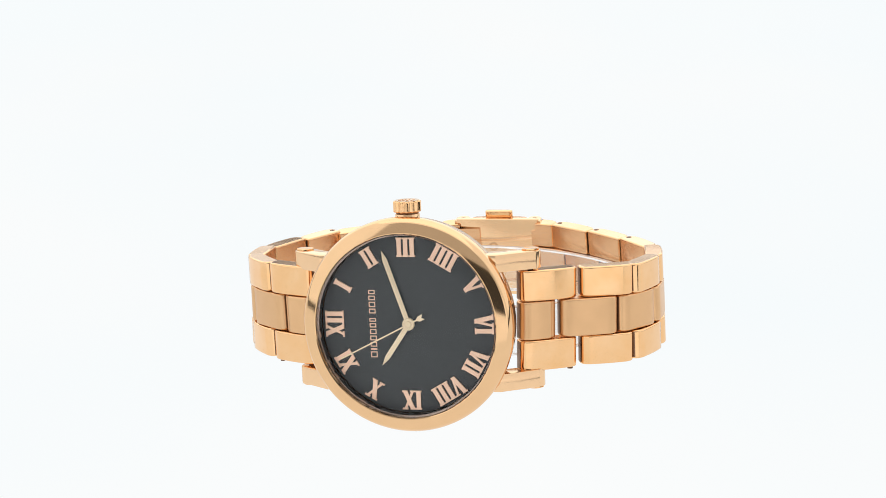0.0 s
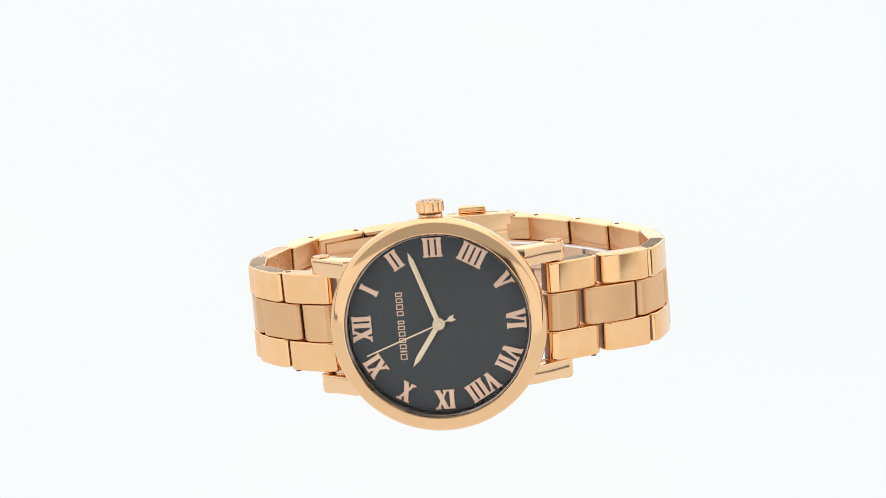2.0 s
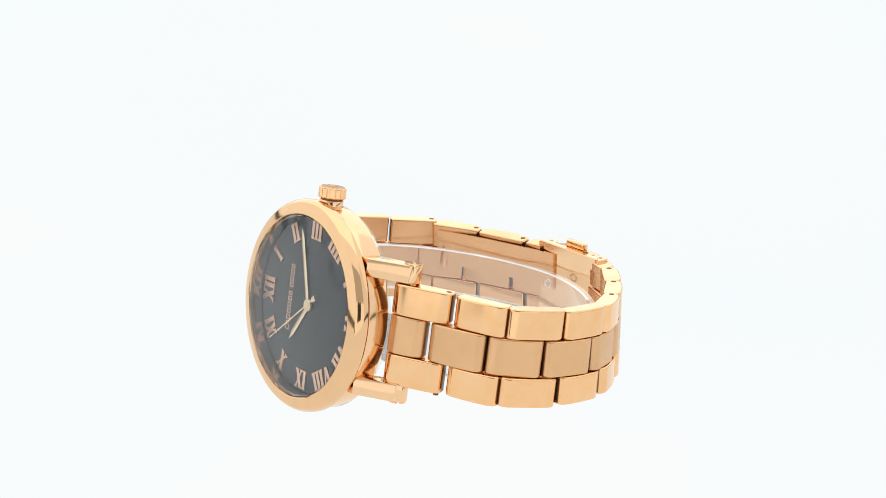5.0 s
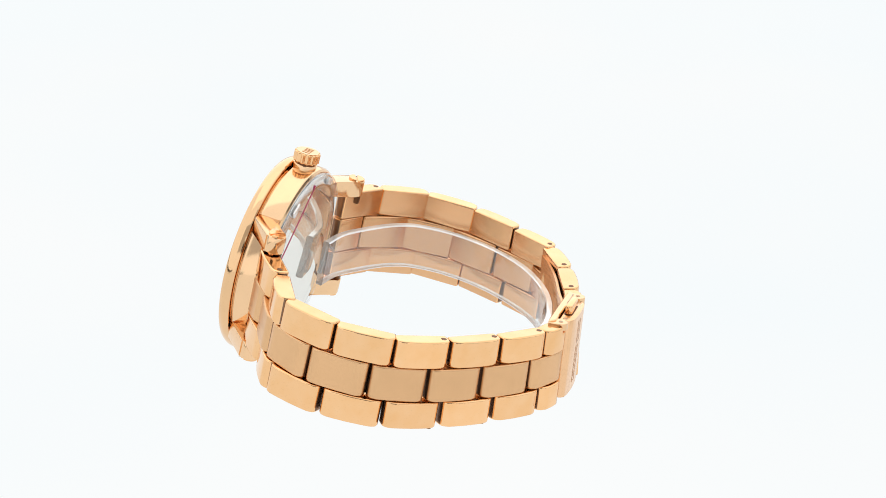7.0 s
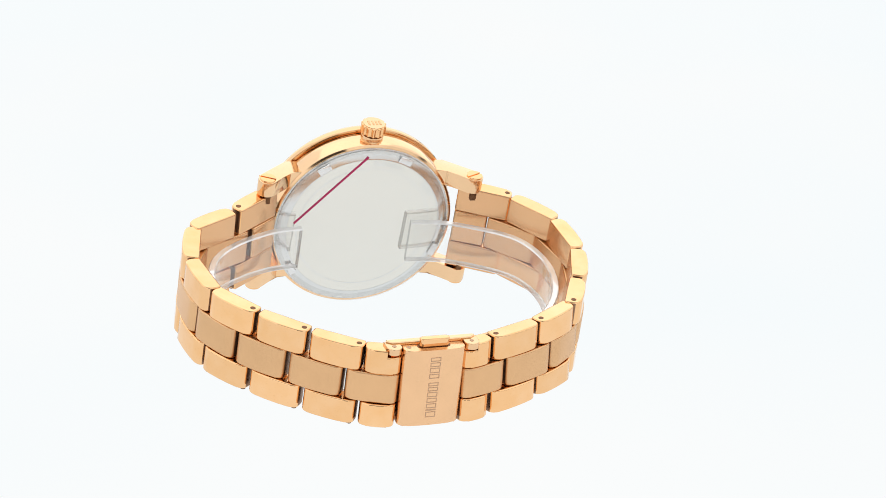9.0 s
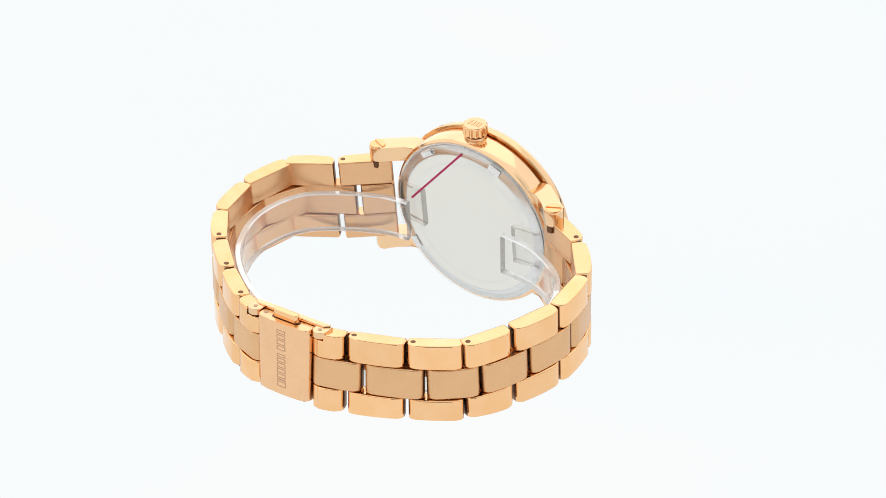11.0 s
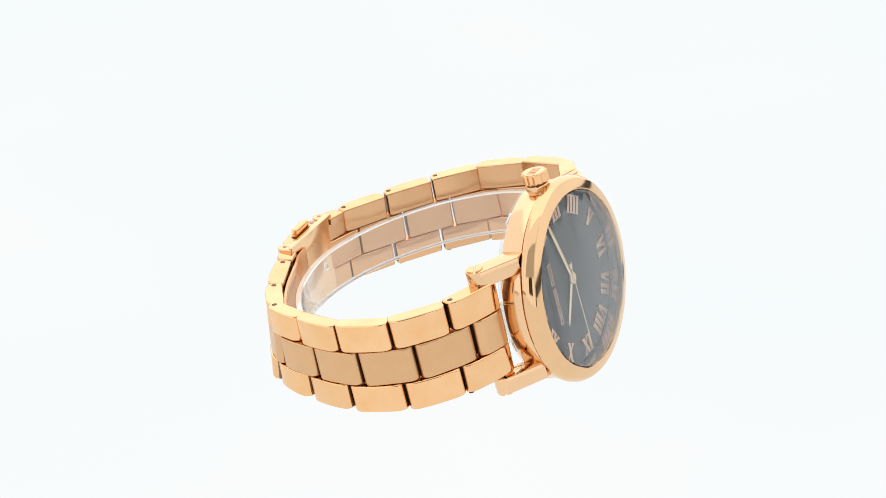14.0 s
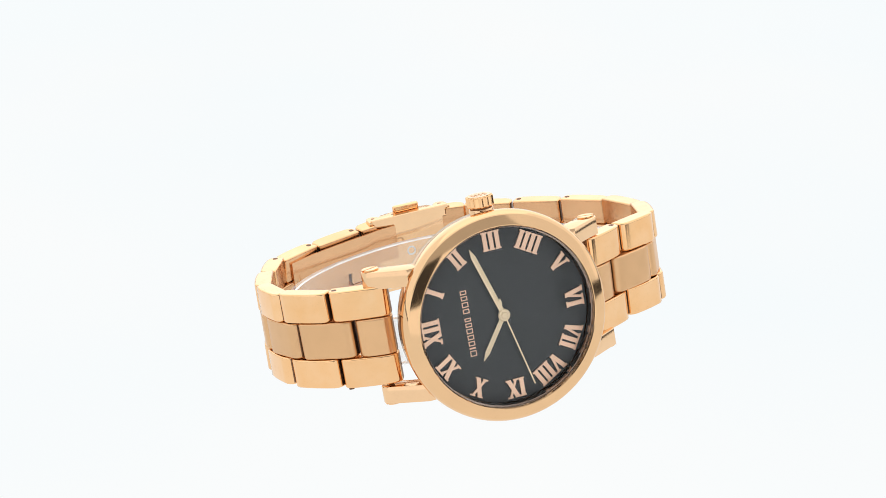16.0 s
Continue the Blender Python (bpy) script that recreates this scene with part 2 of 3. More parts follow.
def build_panels():
    w, front, back, top, foot_gap = 0.62, -0.62, 0.75, 0.95, 0.025
    # added dark sheet, out of view: dark lines in the metal below the panels
    sheet("ground", [(-2, -2, 0), (2, -2, 0), (2, 2, 0), (-2, 2, 0)], MAT_DARK_SHEET, 0.01, "unseen dark sheet under the glowing table", "structure").location.z = -0.012
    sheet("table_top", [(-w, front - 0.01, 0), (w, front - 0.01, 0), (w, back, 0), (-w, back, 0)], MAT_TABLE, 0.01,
          "opal white table top that glows of itself, without a seam")
    sheet("panel_north", [(-w, back, foot_gap), (w, back, foot_gap), (w, back, top), (-w, back, top)], MAT_BACK, 0.004,
          "unseen bright white glowing panel behind the table")
    sheet("panel_west", [(-w, front, foot_gap), (-w, back, foot_gap), (-w, back, top), (-w, front, top)], MAT_SIDE, 0.004,
          "unseen white glowing panel beside the table")
    sheet("panel_east", [(w, back, 2 * foot_gap), (w, -0.22, 2 * foot_gap), (w, -0.22, top), (w, back, top)], MAT_SIDE, 0.004,
          "unseen white glowing panel beside the table")
    sheet("panel_east", [(w, -0.22, 2 * foot_gap), (w, front, 2 * foot_gap), (w, front, top), (w, -0.22, top)], MAT_EAST, 0.004,
          "unseen dimmer white glowing panel beside the front of the table")
    sheet("panel_top", [(-w, -0.08, top), (-w, back, top), (w, back, top), (w, -0.08, top)], MAT_TOP, 0.004,
          "unseen bright white glowing panel overhead")
    sheet("panel_top", [(-w, front, top), (-w, -0.08, top), (w, -0.08, top), (w, front, top)], MAT_FRONT, 0.004,
          "unseen dimmer white glowing panel over the front")
    # unseen front panels leave a dark gap round the camera and are dimmer above
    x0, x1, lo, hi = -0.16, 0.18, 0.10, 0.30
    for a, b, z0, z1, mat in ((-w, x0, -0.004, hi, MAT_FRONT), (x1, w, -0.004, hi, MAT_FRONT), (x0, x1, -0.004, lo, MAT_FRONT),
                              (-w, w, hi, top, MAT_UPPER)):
        sheet("panel_south", [(b, front, z0), (a, front, z0), (a, front, z1), (b, front, z1)], mat, 0.004,
              "unseen white glowing panel round the dark gap at the camera")


build_panels()

# ---- the watch ----
watch = new("wrist_watch")
watch.rotation_mode = "QUATERNION"
tagged(watch, label="rose gold wrist watch with slate grey dial on white table", category="watch")


DEEP = 0.9  # the dial lies this far behind the bezel seat


def build_case():
    bm = bmesh.new()
    lathe(bm, mm([(16.05, 0.9), (17.85, 0.9), (17.85, 1.24), (18.3, 1.26), (18.48, 1.36), (18.55, 1.7), (18.5, 4.9), (18.3, 5.35), (17.9, 5.6), (16.05, 5.6)]), 160)
    case = part("case", bm, MAT_CASE, watch, "polished round rose gold case")
    bm = bmesh.new()
    lathe(bm, mm([(16.2, 0.5), (17.4, 0.5), (17.5, 0.86), (18.95, 0.86), (19.12, 0.8), (19.2, 0.62), (19.2, 0.1), (19.14, -0.38), (19.0, -0.75),
                  (18.8, -1.1), (18.6, -1.35), (18.45, -1.47), (18.3, -1.53), (16.85, -1.93), (16.65, -1.97), (16.5, -1.92), (16.38, -1.7), (16.3, -0.6)]), 192)
    part("bezel", bm, MAT_BEZEL, watch, "smooth sloping rose gold bezel", sharp=22)
    bm = bmesh.new()
    lathe(bm, mm([(16.08, -1.19), (16.3, -1.19), (16.3, 0.45), (16.08, 0.5)]), 160)
    part("chapter_ring", bm, metal("dark_inner_ring", (0.40, 0.30, 0.25), 0.15), watch, "dark polished ring inside the bezel")
    # slightly domed glass
    bm = bmesh.new()
    prof = [(16.28, -1.2), (16.28, -2.06)] + [(16.2 - 16.2 * i / 12, -2.12 - 0.75 * (1 - ((12 - i) / 12) ** 2)) for i in range(1, 12)] + [(0, -2.87), (0, -1.2)]
    lathe(bm, mm(prof), 128, closed=True)
    crystal = part("crystal", bm, MAT_CRYSTAL, watch, "clear slightly domed watch glass")
    crystal.visible_shadow = False
    bm = bmesh.new()
    lathe(bm, mm([(0, 0.0), (16.02, 0.0), (16.02, 0.35), (0, 0.35)]), 128, closed=False)
    dial = part("dial", bm, MAT_DIAL, watch, "plain slate grey dial")
    dial.location.y = DEEP * MM
    # back: mirror plate, sloping ring and a clear cover ring
    bm = bmesh.new()
    lathe(bm, mm([(0, 5.3), (17.7, 5.3), (17.7, 5.65), (16.4, 5.7), (15.3, 6.2), (0, 6.2)]), 128, closed=False)
    back = part("case_back", bm, MAT_STEEL, watch, "mirror polished steel case back with a clear cover ring")
    bm = bmesh.new()
    lathe(bm, mm([(0, 6.22), (15.4, 6.22), (15.4, 6.32), (0, 6.32)]), 128, closed=False)
    part("back_plate", bm, MAT_FILM, back, "mirror polished steel plate")
    bm = bmesh.new()
    lathe(bm, mm([(15.42, 5.75), (17.3, 5.73), (17.3, 5.86), (17.1, 5.94), (15.7, 6.29), (15.52, 6.335), (15.42, 6.33)]), 128)
    part("back_ring", bm, MAT_STEEL, back, "polished steel ring that slopes to the plate")
    bm = bmesh.new()
    lathe(bm, mm([(17.34, 5.67), (17.75, 5.67), (17.8, 6.1), (17.65, 6.42), (17.2, 6.52), (16.8, 6.46), (16.85, 6.36), (17.2, 6.25)]), 128)
    part("cover_rim", bm, MAT_ACRYLIC, back, "clear plastic rim of the back cover")
    bm = bmesh.new()
    a, b = Vector((1.1, 6.16, 16.1)), Vector((14.1, 6.16, 1.1))
    d = (b - a)
    ang = math.atan2(d.x, d.z)
    box(bm, -0.22 * MM, 0.22 * MM, 6.05 * MM, 6.38 * MM, 0, d.length * MM)
    bmesh.ops.transform(bm, verts=bm.verts, matrix=Matrix.Translation((a.x * MM, 0, a.z * MM)) @ Matrix.Rotation(ang, 4, "Y"))
    part("stripe", bm, MAT_RED, back, "thin magenta line across the plate")
    # engraved rings and signs round the plate
    bm = bmesh.new()
    lathe(bm, mm([(13.35, 6.31), (13.5, 6.31), (13.5, 6.335), (13.35, 6.335)]), 128)
    part("engraved_ring", bm, MAT_STEEL, back, "fine ring cut round the plate")
    for k, deg in enumerate((92, 95.5, 99, 103, 106.5, 110, 113.5, 139, 142.5, 146, 149.5)):
        bm = bmesh.new()
        frame_of_bars(bm, -0.36, 0.36, 6.31, 6.335, 14.2, 15.1, 0.14, Matrix.Rotation(radians(90 - deg), 4, "Y"))
        part("engraved_sign", bm, MAT_STEEL, back, "small engraved sign")
    for deg in (54.5, 113.5, 200, 325):
        bm = bmesh.new()
        box(bm, -1.35 * MM, 1.35 * MM, 6.3 * MM, 6.7 * MM, 15.8 * MM, 17.15 * MM, 0.15 * MM, Matrix.Rotation(radians(90 - deg), 4, "Y"))
        part("tab", bm, MAT_ACRYLIC_RIM, back, "small clear plastic tab")
    return dial


dial = build_case()


# Roman figures out of strokes, top outwards; u runs along the ring, v outwards
def stroke(bm, u0, v0, u1, v1, w, y0, y1):
    d = Vector((u1 - u0, v1 - v0)).normalized()
    nx = w / 2 / max(0.35, abs(d.y))
    pts = [(u0 - nx, v0), (u0 + nx, v0), (u1 + nx, v1), (u1 - nx, v1)]
    low = [bm.verts.new((u * MM, y1 * MM, v * MM)) for u, v in pts]
    high = [bm.verts.new((u * MM, y0 * MM, v * MM)) for u, v in pts]
    bm.faces.new(low)
    bm.faces.new(high[::-1])
    for i in range(4):
        bm.faces.new((low[i], high[i], high[(i + 1) % 4], low[(i + 1) % 4]))


def roman(hour, text):
    wide = {"I": 1.18, "V": 2.35, "X": 2.35}
    total = sum(wide[c] for c in text)
    bm = bmesh.new()
    v0, v1, u = 12.0, 15.45, -total / 2
    y0, y1 = -0.28, 0.005
    for k, c in enumerate(text):
        w, mid = wide[c], u + wide[c] / 2
        e = 0.004 * k
        if c == "I":
            stroke(bm, mid, v0, mid, v1, 0.8, y0 - e, y1)
            for v in (v0, v1 - 0.3):
                stroke(bm, mid, v, mid, v + 0.3, 1.12, y0 - e - 0.01, y1)
        elif c == "V":
            stroke(bm, mid + 0.05, v0, u + 0.42, v1, 0.8, y0 - e, y1)
            stroke(bm, mid + 0.05, v0, u + w - 0.38, v1, 0.44, y0 - e - 0.004, y1)
            for x in (u + 0.42, u + w - 0.38):
                stroke(bm, x, v1 - 0.3, x, v1, 1.02, y0 - e - 0.01, y1)
        else:
            stroke(bm, u + w - 0.45, v0, u + 0.45, v1, 0.8, y0 - e, y1)
            stroke(bm, u + 0.4, v0, u + w - 0.4, v1, 0.44, y0 - e - 0.004, y1)
            for x in (u + 0.45, u + w - 0.45):
                for v in (v0, v1 - 0.3):
                    stroke(bm, x, v, x, v + 0.3, 1.02, y0 - e - 0.01, y1)
        u += w
    # u runs clockwise as seen from the front
    bmesh.ops.transform(bm, verts=bm.verts, matrix=Matrix.Rotation(radians(hour * 30 - 90), 4, "Y"))
    part("numeral", bm, MAT_NUMERAL, dial, "applied rose gold Roman numeral")


for hour, text in enumerate(("I", "II", "III", "IIII", "V", "VI", "VII", "VIII", "IX", "X", "XI", "XII"), 1):
    roman(hour, text)


# maker's mark: plain blocks, no letters
def build_mark():
    z = -6.1
    for k in range(12):
        if k == 7:
            z += 0.55
            continue
        w = (1.05, 0.3, 0.85, 0.85, 0.9, 0.75, 0.65, 0, 0.85, 0.95, 0.8, 0.75)[k]
        bm = bmesh.new()
        frame_of_bars(bm, -7.3, -6.1, -0.05, 0.004, z, z + w, 0.17)
        part("mark", bm, MAT_NUMERAL, dial, "small rose gold block of the printed mark")
        z += w + 0.29


build_mark()


def hand(name, tip, tail, width, y0, y1, turn, label):
    """A faceted leaf hand along Z, turned about the dial's centre."""
    bm = bmesh.new()
    prof = [(0.35, 0.0), (width * 0.5, 0.6), (width * 0.5, tip - 1.6), (0.04, tip)]
    low_l, low_r, mids = [], [], []
    for w, z in prof:
        low_l.append(bm.verts.new((-w * MM, y1 * MM, z * MM)))
        low_r.append(bm.verts.new((w * MM, y1 * MM, z * MM)))
        mids.append(bm.verts.new((0, y0 * MM, z * MM)))
    for i in range(len(prof) - 1):
        bm.faces.new((low_l[i], low_l[i + 1], mids[i + 1], mids[i]))
        bm.faces.new((mids[i], mids[i + 1], low_r[i + 1], low_r[i]))
        bm.faces.new((low_r[i], low_r[i + 1], low_l[i + 1], low_l[i]))
    bm.faces.new((low_l[0], mids[0], low_r[0]))
    bm.faces.new((low_l[-1], low_r[-1], mids[-1]))
    lathe(bm, mm([(0, y1 - 0.2), (1.0, y1 - 0.2), (1.12, y1 - 0.1), (1.12, y1), (0, y1)]), 40, closed=False)
    ob = part(name, bm, MAT_HAND, watch, label, sharp=12)
    ob.rotation_mode = "QUATERNION"
    ob.rotation_quaternion = Matrix.Rotation(radians(turn), 4, "Y").to_quaternion()
    ob.location.y = DEEP * MM
    return ob


hand("hour_hand", 9.0, 0, 0.92, -0.43, -0.33, 304.8 - 90, "short pointed rose gold hand")
hand("minute_hand", 13.8, 0, 0.92, -0.63, -0.53, 71.6 - 90, "long pointed rose gold hand")


def build_second_hand():
    bm = bmesh.new()
    box(bm, -0.13 * MM, 0.13 * MM, -0.80 * MM, -0.75 * MM, -2.6 * MM, 14.1 * MM)
    # small arrow on the counterweight
    tail = [(0.13, -1.7), (0.5, -2.3), (0.5, -3.25), (0.0, -2.8), (-0.5, -3.25), (-0.5, -2.3), (-0.13, -1.7)]
    prism(bm, mm(tail), 0.755 * MM, 0.815 * MM, 0, 1, Matrix.Rotation(radians(90), 4, "X"))
    lathe(bm, mm([(0, -0.9), (0.5, -0.9), (0.62, -0.82), (0.62, -0.74), (0, -0.74)]), 32, closed=False)
    return part("second_hand", bm, MAT_HAND, watch, "thin rose gold hand with an arrow tail")


second_hand = build_second_hand()


def build_crown():
    bm = bmesh.new()
    k, out = 14, []
    for i in range(k * 6):
        a = 2 * math.pi * i / (k * 6)
        f = math.cos(a * k)
        r = 2.28 + 0.2 * max(-0.6, min(1, f * 1.6))
        out.append((r * math.cos(a) * MM, r * math.sin(a) * MM))
    rounded(bm, out, 19.3 * MM, 21.3 * MM, 0.2 * MM, Matrix.Identity(4))
    bmesh.ops.transform(bm, verts=bm.verts, matrix=Matrix.Translation((0, 3.0 * MM, 0.4 * MM)))
    crown = part("crown", bm, MAT_POLISHED, watch, "fluted rose gold winding crown", sharp=60)
    bm = bmesh.new()
    prism(bm, mm(arc(0, 3.0, 2.12, 0, 352, 44)), 21.65 * MM, 21.8 * MM, 0.07 * MM, 2)
    part("cap", bm, MAT_CASE, crown, "smooth crown top")
    bm = bmesh.new()
    prism(bm, mm(arc(0, 3.0, 2.2, 0, 348, 30)), 17.2 * MM, 19.45 * MM, 0.2 * MM, 2)
    part("neck", bm, MAT_CASE, crown, "plain rose gold neck")
    # shade under the crown, given as a dark stub
    bm = bmesh.new()
    prism(bm, mm(arc(0, 3.0, 2.0, 0, 348, 30)), 19.4 * MM, 19.75 * MM)
    part("gap", bm, MAT_RECESS_SHADE, crown, "dark stub standing for the shade under the crown")
    for x0, x1 in ((-1.35, -0.95), (-0.65, -0.3), (0.05, 0.4), (0.85, 1.25)):
        bm = bmesh.new()
        box(bm, x0 * MM, x1 * MM, 2.25 * MM, 3.75 * MM, 21.78 * MM, 21.86 * MM)
        part("mark", bm, MAT_BRUSHED, crown, "raised bar of the mark on the crown")


build_crown()


def build_lug(sx, sz):
    """A straight lug with a rounded end and a slotted screw; sx to 6 or 12, sz up or down."""
    bm = bmesh.new()
    out = [(13.6, 1.1), (16.1, 1.15), (22.2, 5.9)] + arc(20.9, 7.4, 1.8, -50, 140, 12) + [(17.6, 6.9), (15.8, 5.3), (13.6, 5.3)]
    out = [(x * sx * MM, y * MM) for x, y in out]
    prism(bm, out, 9.0 * MM * sz, 12.2 * MM * sz, 0.22 * MM, 2)
    lug = part("lug", bm, MAT_CASE, watch, "polished lug with a slotted screw", sharp=28)
    bm = bmesh.new()
    cx, cy = 20.9 * sx, 7.5
    for s in (0, 180):
        half = arc(0, 0, 1.55, 7 + s, 173 + s, 14)
        m = Matrix.Translation((cx * MM, cy * MM, 0)) @ Matrix.Rotation(radians(-25 * sx), 4, "Z")
        prism(bm, mm(half), 12.15 * MM * sz, 12.5 * MM * sz, 0.06 * MM, 1, m)
    part("screw", bm, MAT_POLISHED, lug, "slotted screw head")
    # dark block in place of the shaded gap at the hinge
    bm = bmesh.new()
    xs, zs = sorted((20.3 * sx, 21.4 * sx)), sorted((7.4 * sz, 9.05 * sz))
    box(bm, xs[0] * MM, xs[1] * MM, 7.4 * MM, 9.0 * MM, zs[0] * MM, zs[1] * MM, 0.1 * MM)
    part("hinge_end", bm, MAT_RECESS_SHADE, lug, "dark block standing for the shade at the lug's hinge")


for sx in (1, -1):
    for sz in (1, -1):
        build_lug(sx, sz)
    bm = bmesh.new()
    prism(bm, [(21.6 * sx * MM + x, 7.4 * MM + y) for x, y in mm(arc(0, 0, 0.6, 0, 345, 23))], -8.9 * MM, 8.9 * MM)
    part("spring_bar", bm, MAT_POLISHED, watch, "bar between the lugs")

# ---- bracelet: three rows of links that droop a little from the case ----
# places where the outer links meet, at mid height, from the lugs at 6 round the clasp to those at 12 (mm, seen from the crown)
JOINTS = [(19.1, 4.7), (28.4, 11.5), (37.6, 16.5), (40.3, 27.4), (38.1, 38.2), (31.5, 46.5), (23.5, 53.5), (14.8, 59.4),
          (7.95, 61.3), (-3.55, 60.8), (-9.95, 58.8), (-20.4, 54.6), (-29.3, 48.8), (-33.7, 39.7), (-37.0, 29.5),
          (-35.95, 18.5), (-29.1, 9.9), (-18.9, 4.9)]
CLASP_AT = 8
THICK, HALF, TOP_HALF, ROW, SHIFT = 3.3, 8.75, 7.9, 3.15, -0.5
HUB = Vector((2.5, 30.0))


def ease(v):
    v = max(0.0, min(1.0, v))
    return v * v * (3 - 2 * v)


def lean_at(x, y):
    """How far the bracelet leans back for each mm of height: more towards the clasp, most on its side at 12."""
    return 0.045 + 0.10 * ease((y - 25.0) / 35.0) + 0.09 * ease((y - 38.0) / 12.0) * ease((4.0 - x) / 14.0)


def splay(x):
    """How far the side at 12 leans in for each mm of height."""
    return 0.012 * max(0.0, min(1.0, (-x - 18.0) / 12.0))


def droop(x, y, z):
    """A point of the bracelet, from its plan and its height over the middle line, in the watch's space."""
    rise = 0.52 - 0.018 * x + 0.001 * (y - 13) ** 2
    return Vector(((x + splay(x) * z) * MM, (y - lean_at(x, y) * z) * MM, (rise + z) * MM))


def taper(y):
    """The bracelet is widest at the lugs."""
    return 1.11 - 0.0031 * y


def along(i, f):
    """A point of the bracelet's outer line on stretch i, by Catmull and Rom."""
    p = [Vector(JOINTS[max(0, min(len(JOINTS) - 1, i + k))]) for k in (-1, 0, 1, 2)]
    return 0.5 * (2 * p[1] + (p[2] - p[0]) * f + (2 * p[0] - 5 * p[1] + 4 * p[2] - p[3]) * f * f
                  + (3 * p[1] - p[0] - 3 * p[2] + p[3]) * f ** 3)


def seat_of(a, b):
    """Frame of a link between two joints: x along it, y outwards, z up, origin on its inner face; and its length."""
    pa, pb = droop(a.x, a.y, 0), droop(b.x, b.y, 0)
    d = (pb - pa).normalized()
    mid = (pa + pb) / 2
    up = Vector((splay((a.x + b.x) / 2), -lean_at((a.x + b.x) / 2, (a.y + b.y) / 2), 1))
    up = (up - d * up.dot(d)).normalized()
    out = up.cross(d)
    if out.dot(mid - Vector((HUB.x * MM, HUB.y * MM, mid.z))) < 0:
        out = -out
    o = mid - out * (THICK - 0.75) * MM
    m = Matrix(((d.x, out.x, up.x, o.x), (d.y, out.y, up.y, o.y), (d.z, out.z, up.z, o.z), (0, 0, 0, 1)))
    return m, (pb - pa).length / MM


def link(name, a, b, z0, z1, material, gap, label, crown=0.4, step=None):
    """A link between two joints."""
    m, length = seat_of(a, b)
    h = length / 2 - gap
    t = THICK
    right = [(h - 0.5, 0.0), (h - 0.26, 0.08), (h - 0.1, 0.3), (h - 0.02, 0.9), (h, t - 1.5), (h - 0.06, t - 1.18), (h - 0.2, t - 0.86), (h - 0.46, t - 0.57), (h - 0.85, t - 0.34), (h - 1.2, t - 0.22)]
    out = list(right)
    k, xa, xb = 10, h - 1.3, 1.3 - h
    for i in range(1, k):
        x = xa + (xb - xa) * (i - 1) / (k - 2)
        out.append((x, t - 0.33 + crown * (1 - (x / h) ** 2)))
    out += [(-x, y) for x, y in right[::-1]]
    bm = bmesh.new()
    if step:
        # the top is cut away on one side, down to a given height
        side, height = step
        cut = [(min(x, 0.2 * h) if side > 0 else max(x, -0.2 * h), y + (0.015 if y > 0.5 * t else -0.015)) for x, y in out]
        cut = [p for k, p in enumerate(cut) if (Vector(p) - Vector(cut[k - 1])).length > 0.03]
        rounded(bm, mm(cut), (height - 0.7) * MM, z1 * MM, 0.3 * MM, m)
        z1 = height
    rounded(bm, mm(out), z0 * MM, z1 * MM, 0.3 * MM, m)
    ob = part(name, bm, material, watch, label, sharp=50)
    # link backs are left unpolished; link sides are painted dark as gap shade
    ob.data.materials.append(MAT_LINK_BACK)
    ob.data.materials.append(MAT_LINK_SHADE)
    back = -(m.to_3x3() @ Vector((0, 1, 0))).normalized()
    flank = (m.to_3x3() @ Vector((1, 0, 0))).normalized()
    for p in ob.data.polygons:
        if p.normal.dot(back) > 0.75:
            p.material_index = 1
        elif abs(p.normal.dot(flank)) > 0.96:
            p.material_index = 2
    return ob, m, h


def build_bracelet():
    n = len(JOINTS)
    for i in range(n - 1):
        if i == CLASP_AT:
            continue
        a, b = along(i, 0.0), along(i, 1.0)
        first = i < CLASP_AT
        half = i in (CLASP_AT - 1, CLASP_AT + 1)
        k = taper((a.y + b.y) / 2)
        for z0, z1 in ((SHIFT + ROW * k + 0.13, TOP_HALF * k), (-HALF * k, SHIFT - ROW * k - 0.13)):
            if half and z0 > 0:
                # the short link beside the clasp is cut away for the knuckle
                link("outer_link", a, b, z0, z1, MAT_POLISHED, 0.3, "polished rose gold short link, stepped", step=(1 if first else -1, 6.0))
                continue
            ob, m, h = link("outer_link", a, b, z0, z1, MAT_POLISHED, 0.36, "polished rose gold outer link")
            holes = i in (0, 4, 5, 6, 10, 11, 12, n - 2)
            if holes:
                x = (h - 1.0) * (1 if first else -1)
                # dark disc, slightly proud, painted as the shade of a pin hole
                bm = bmesh.new()
                top = z1 if z0 > 0 else z0
                prism(bm, mm([(x + 0.5 * math.cos(q * math.pi / 8), 1.6 + 0.5 * math.sin(q * math.pi / 8)) for q in range(16)]),
                      (top - 0.5) * MM, (top + 0.03) * MM, 0.0, 1, m)
                part("pin", bm, MAT_RECESS_SHADE, ob, "dark raised disc standing for the shade in a pin hole")
    cuts = [along(0, 0.0)] + [along(i, 0.68) for i in range(0, CLASP_AT - 1)] + [along(CLASP_AT, 0.0)]
    more = [along(CLASP_AT, 1.0)] + [along(i, 0.32) for i in range(CLASP_AT + 2, n - 1)] + [along(n - 2, 1.0)]
    for line in (cuts, more):
        for a, b in zip(line, line[1:]):
            k = taper((a.y + b.y) / 2)
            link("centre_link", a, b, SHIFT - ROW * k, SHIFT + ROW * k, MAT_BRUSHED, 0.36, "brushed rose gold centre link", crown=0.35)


build_bracelet()


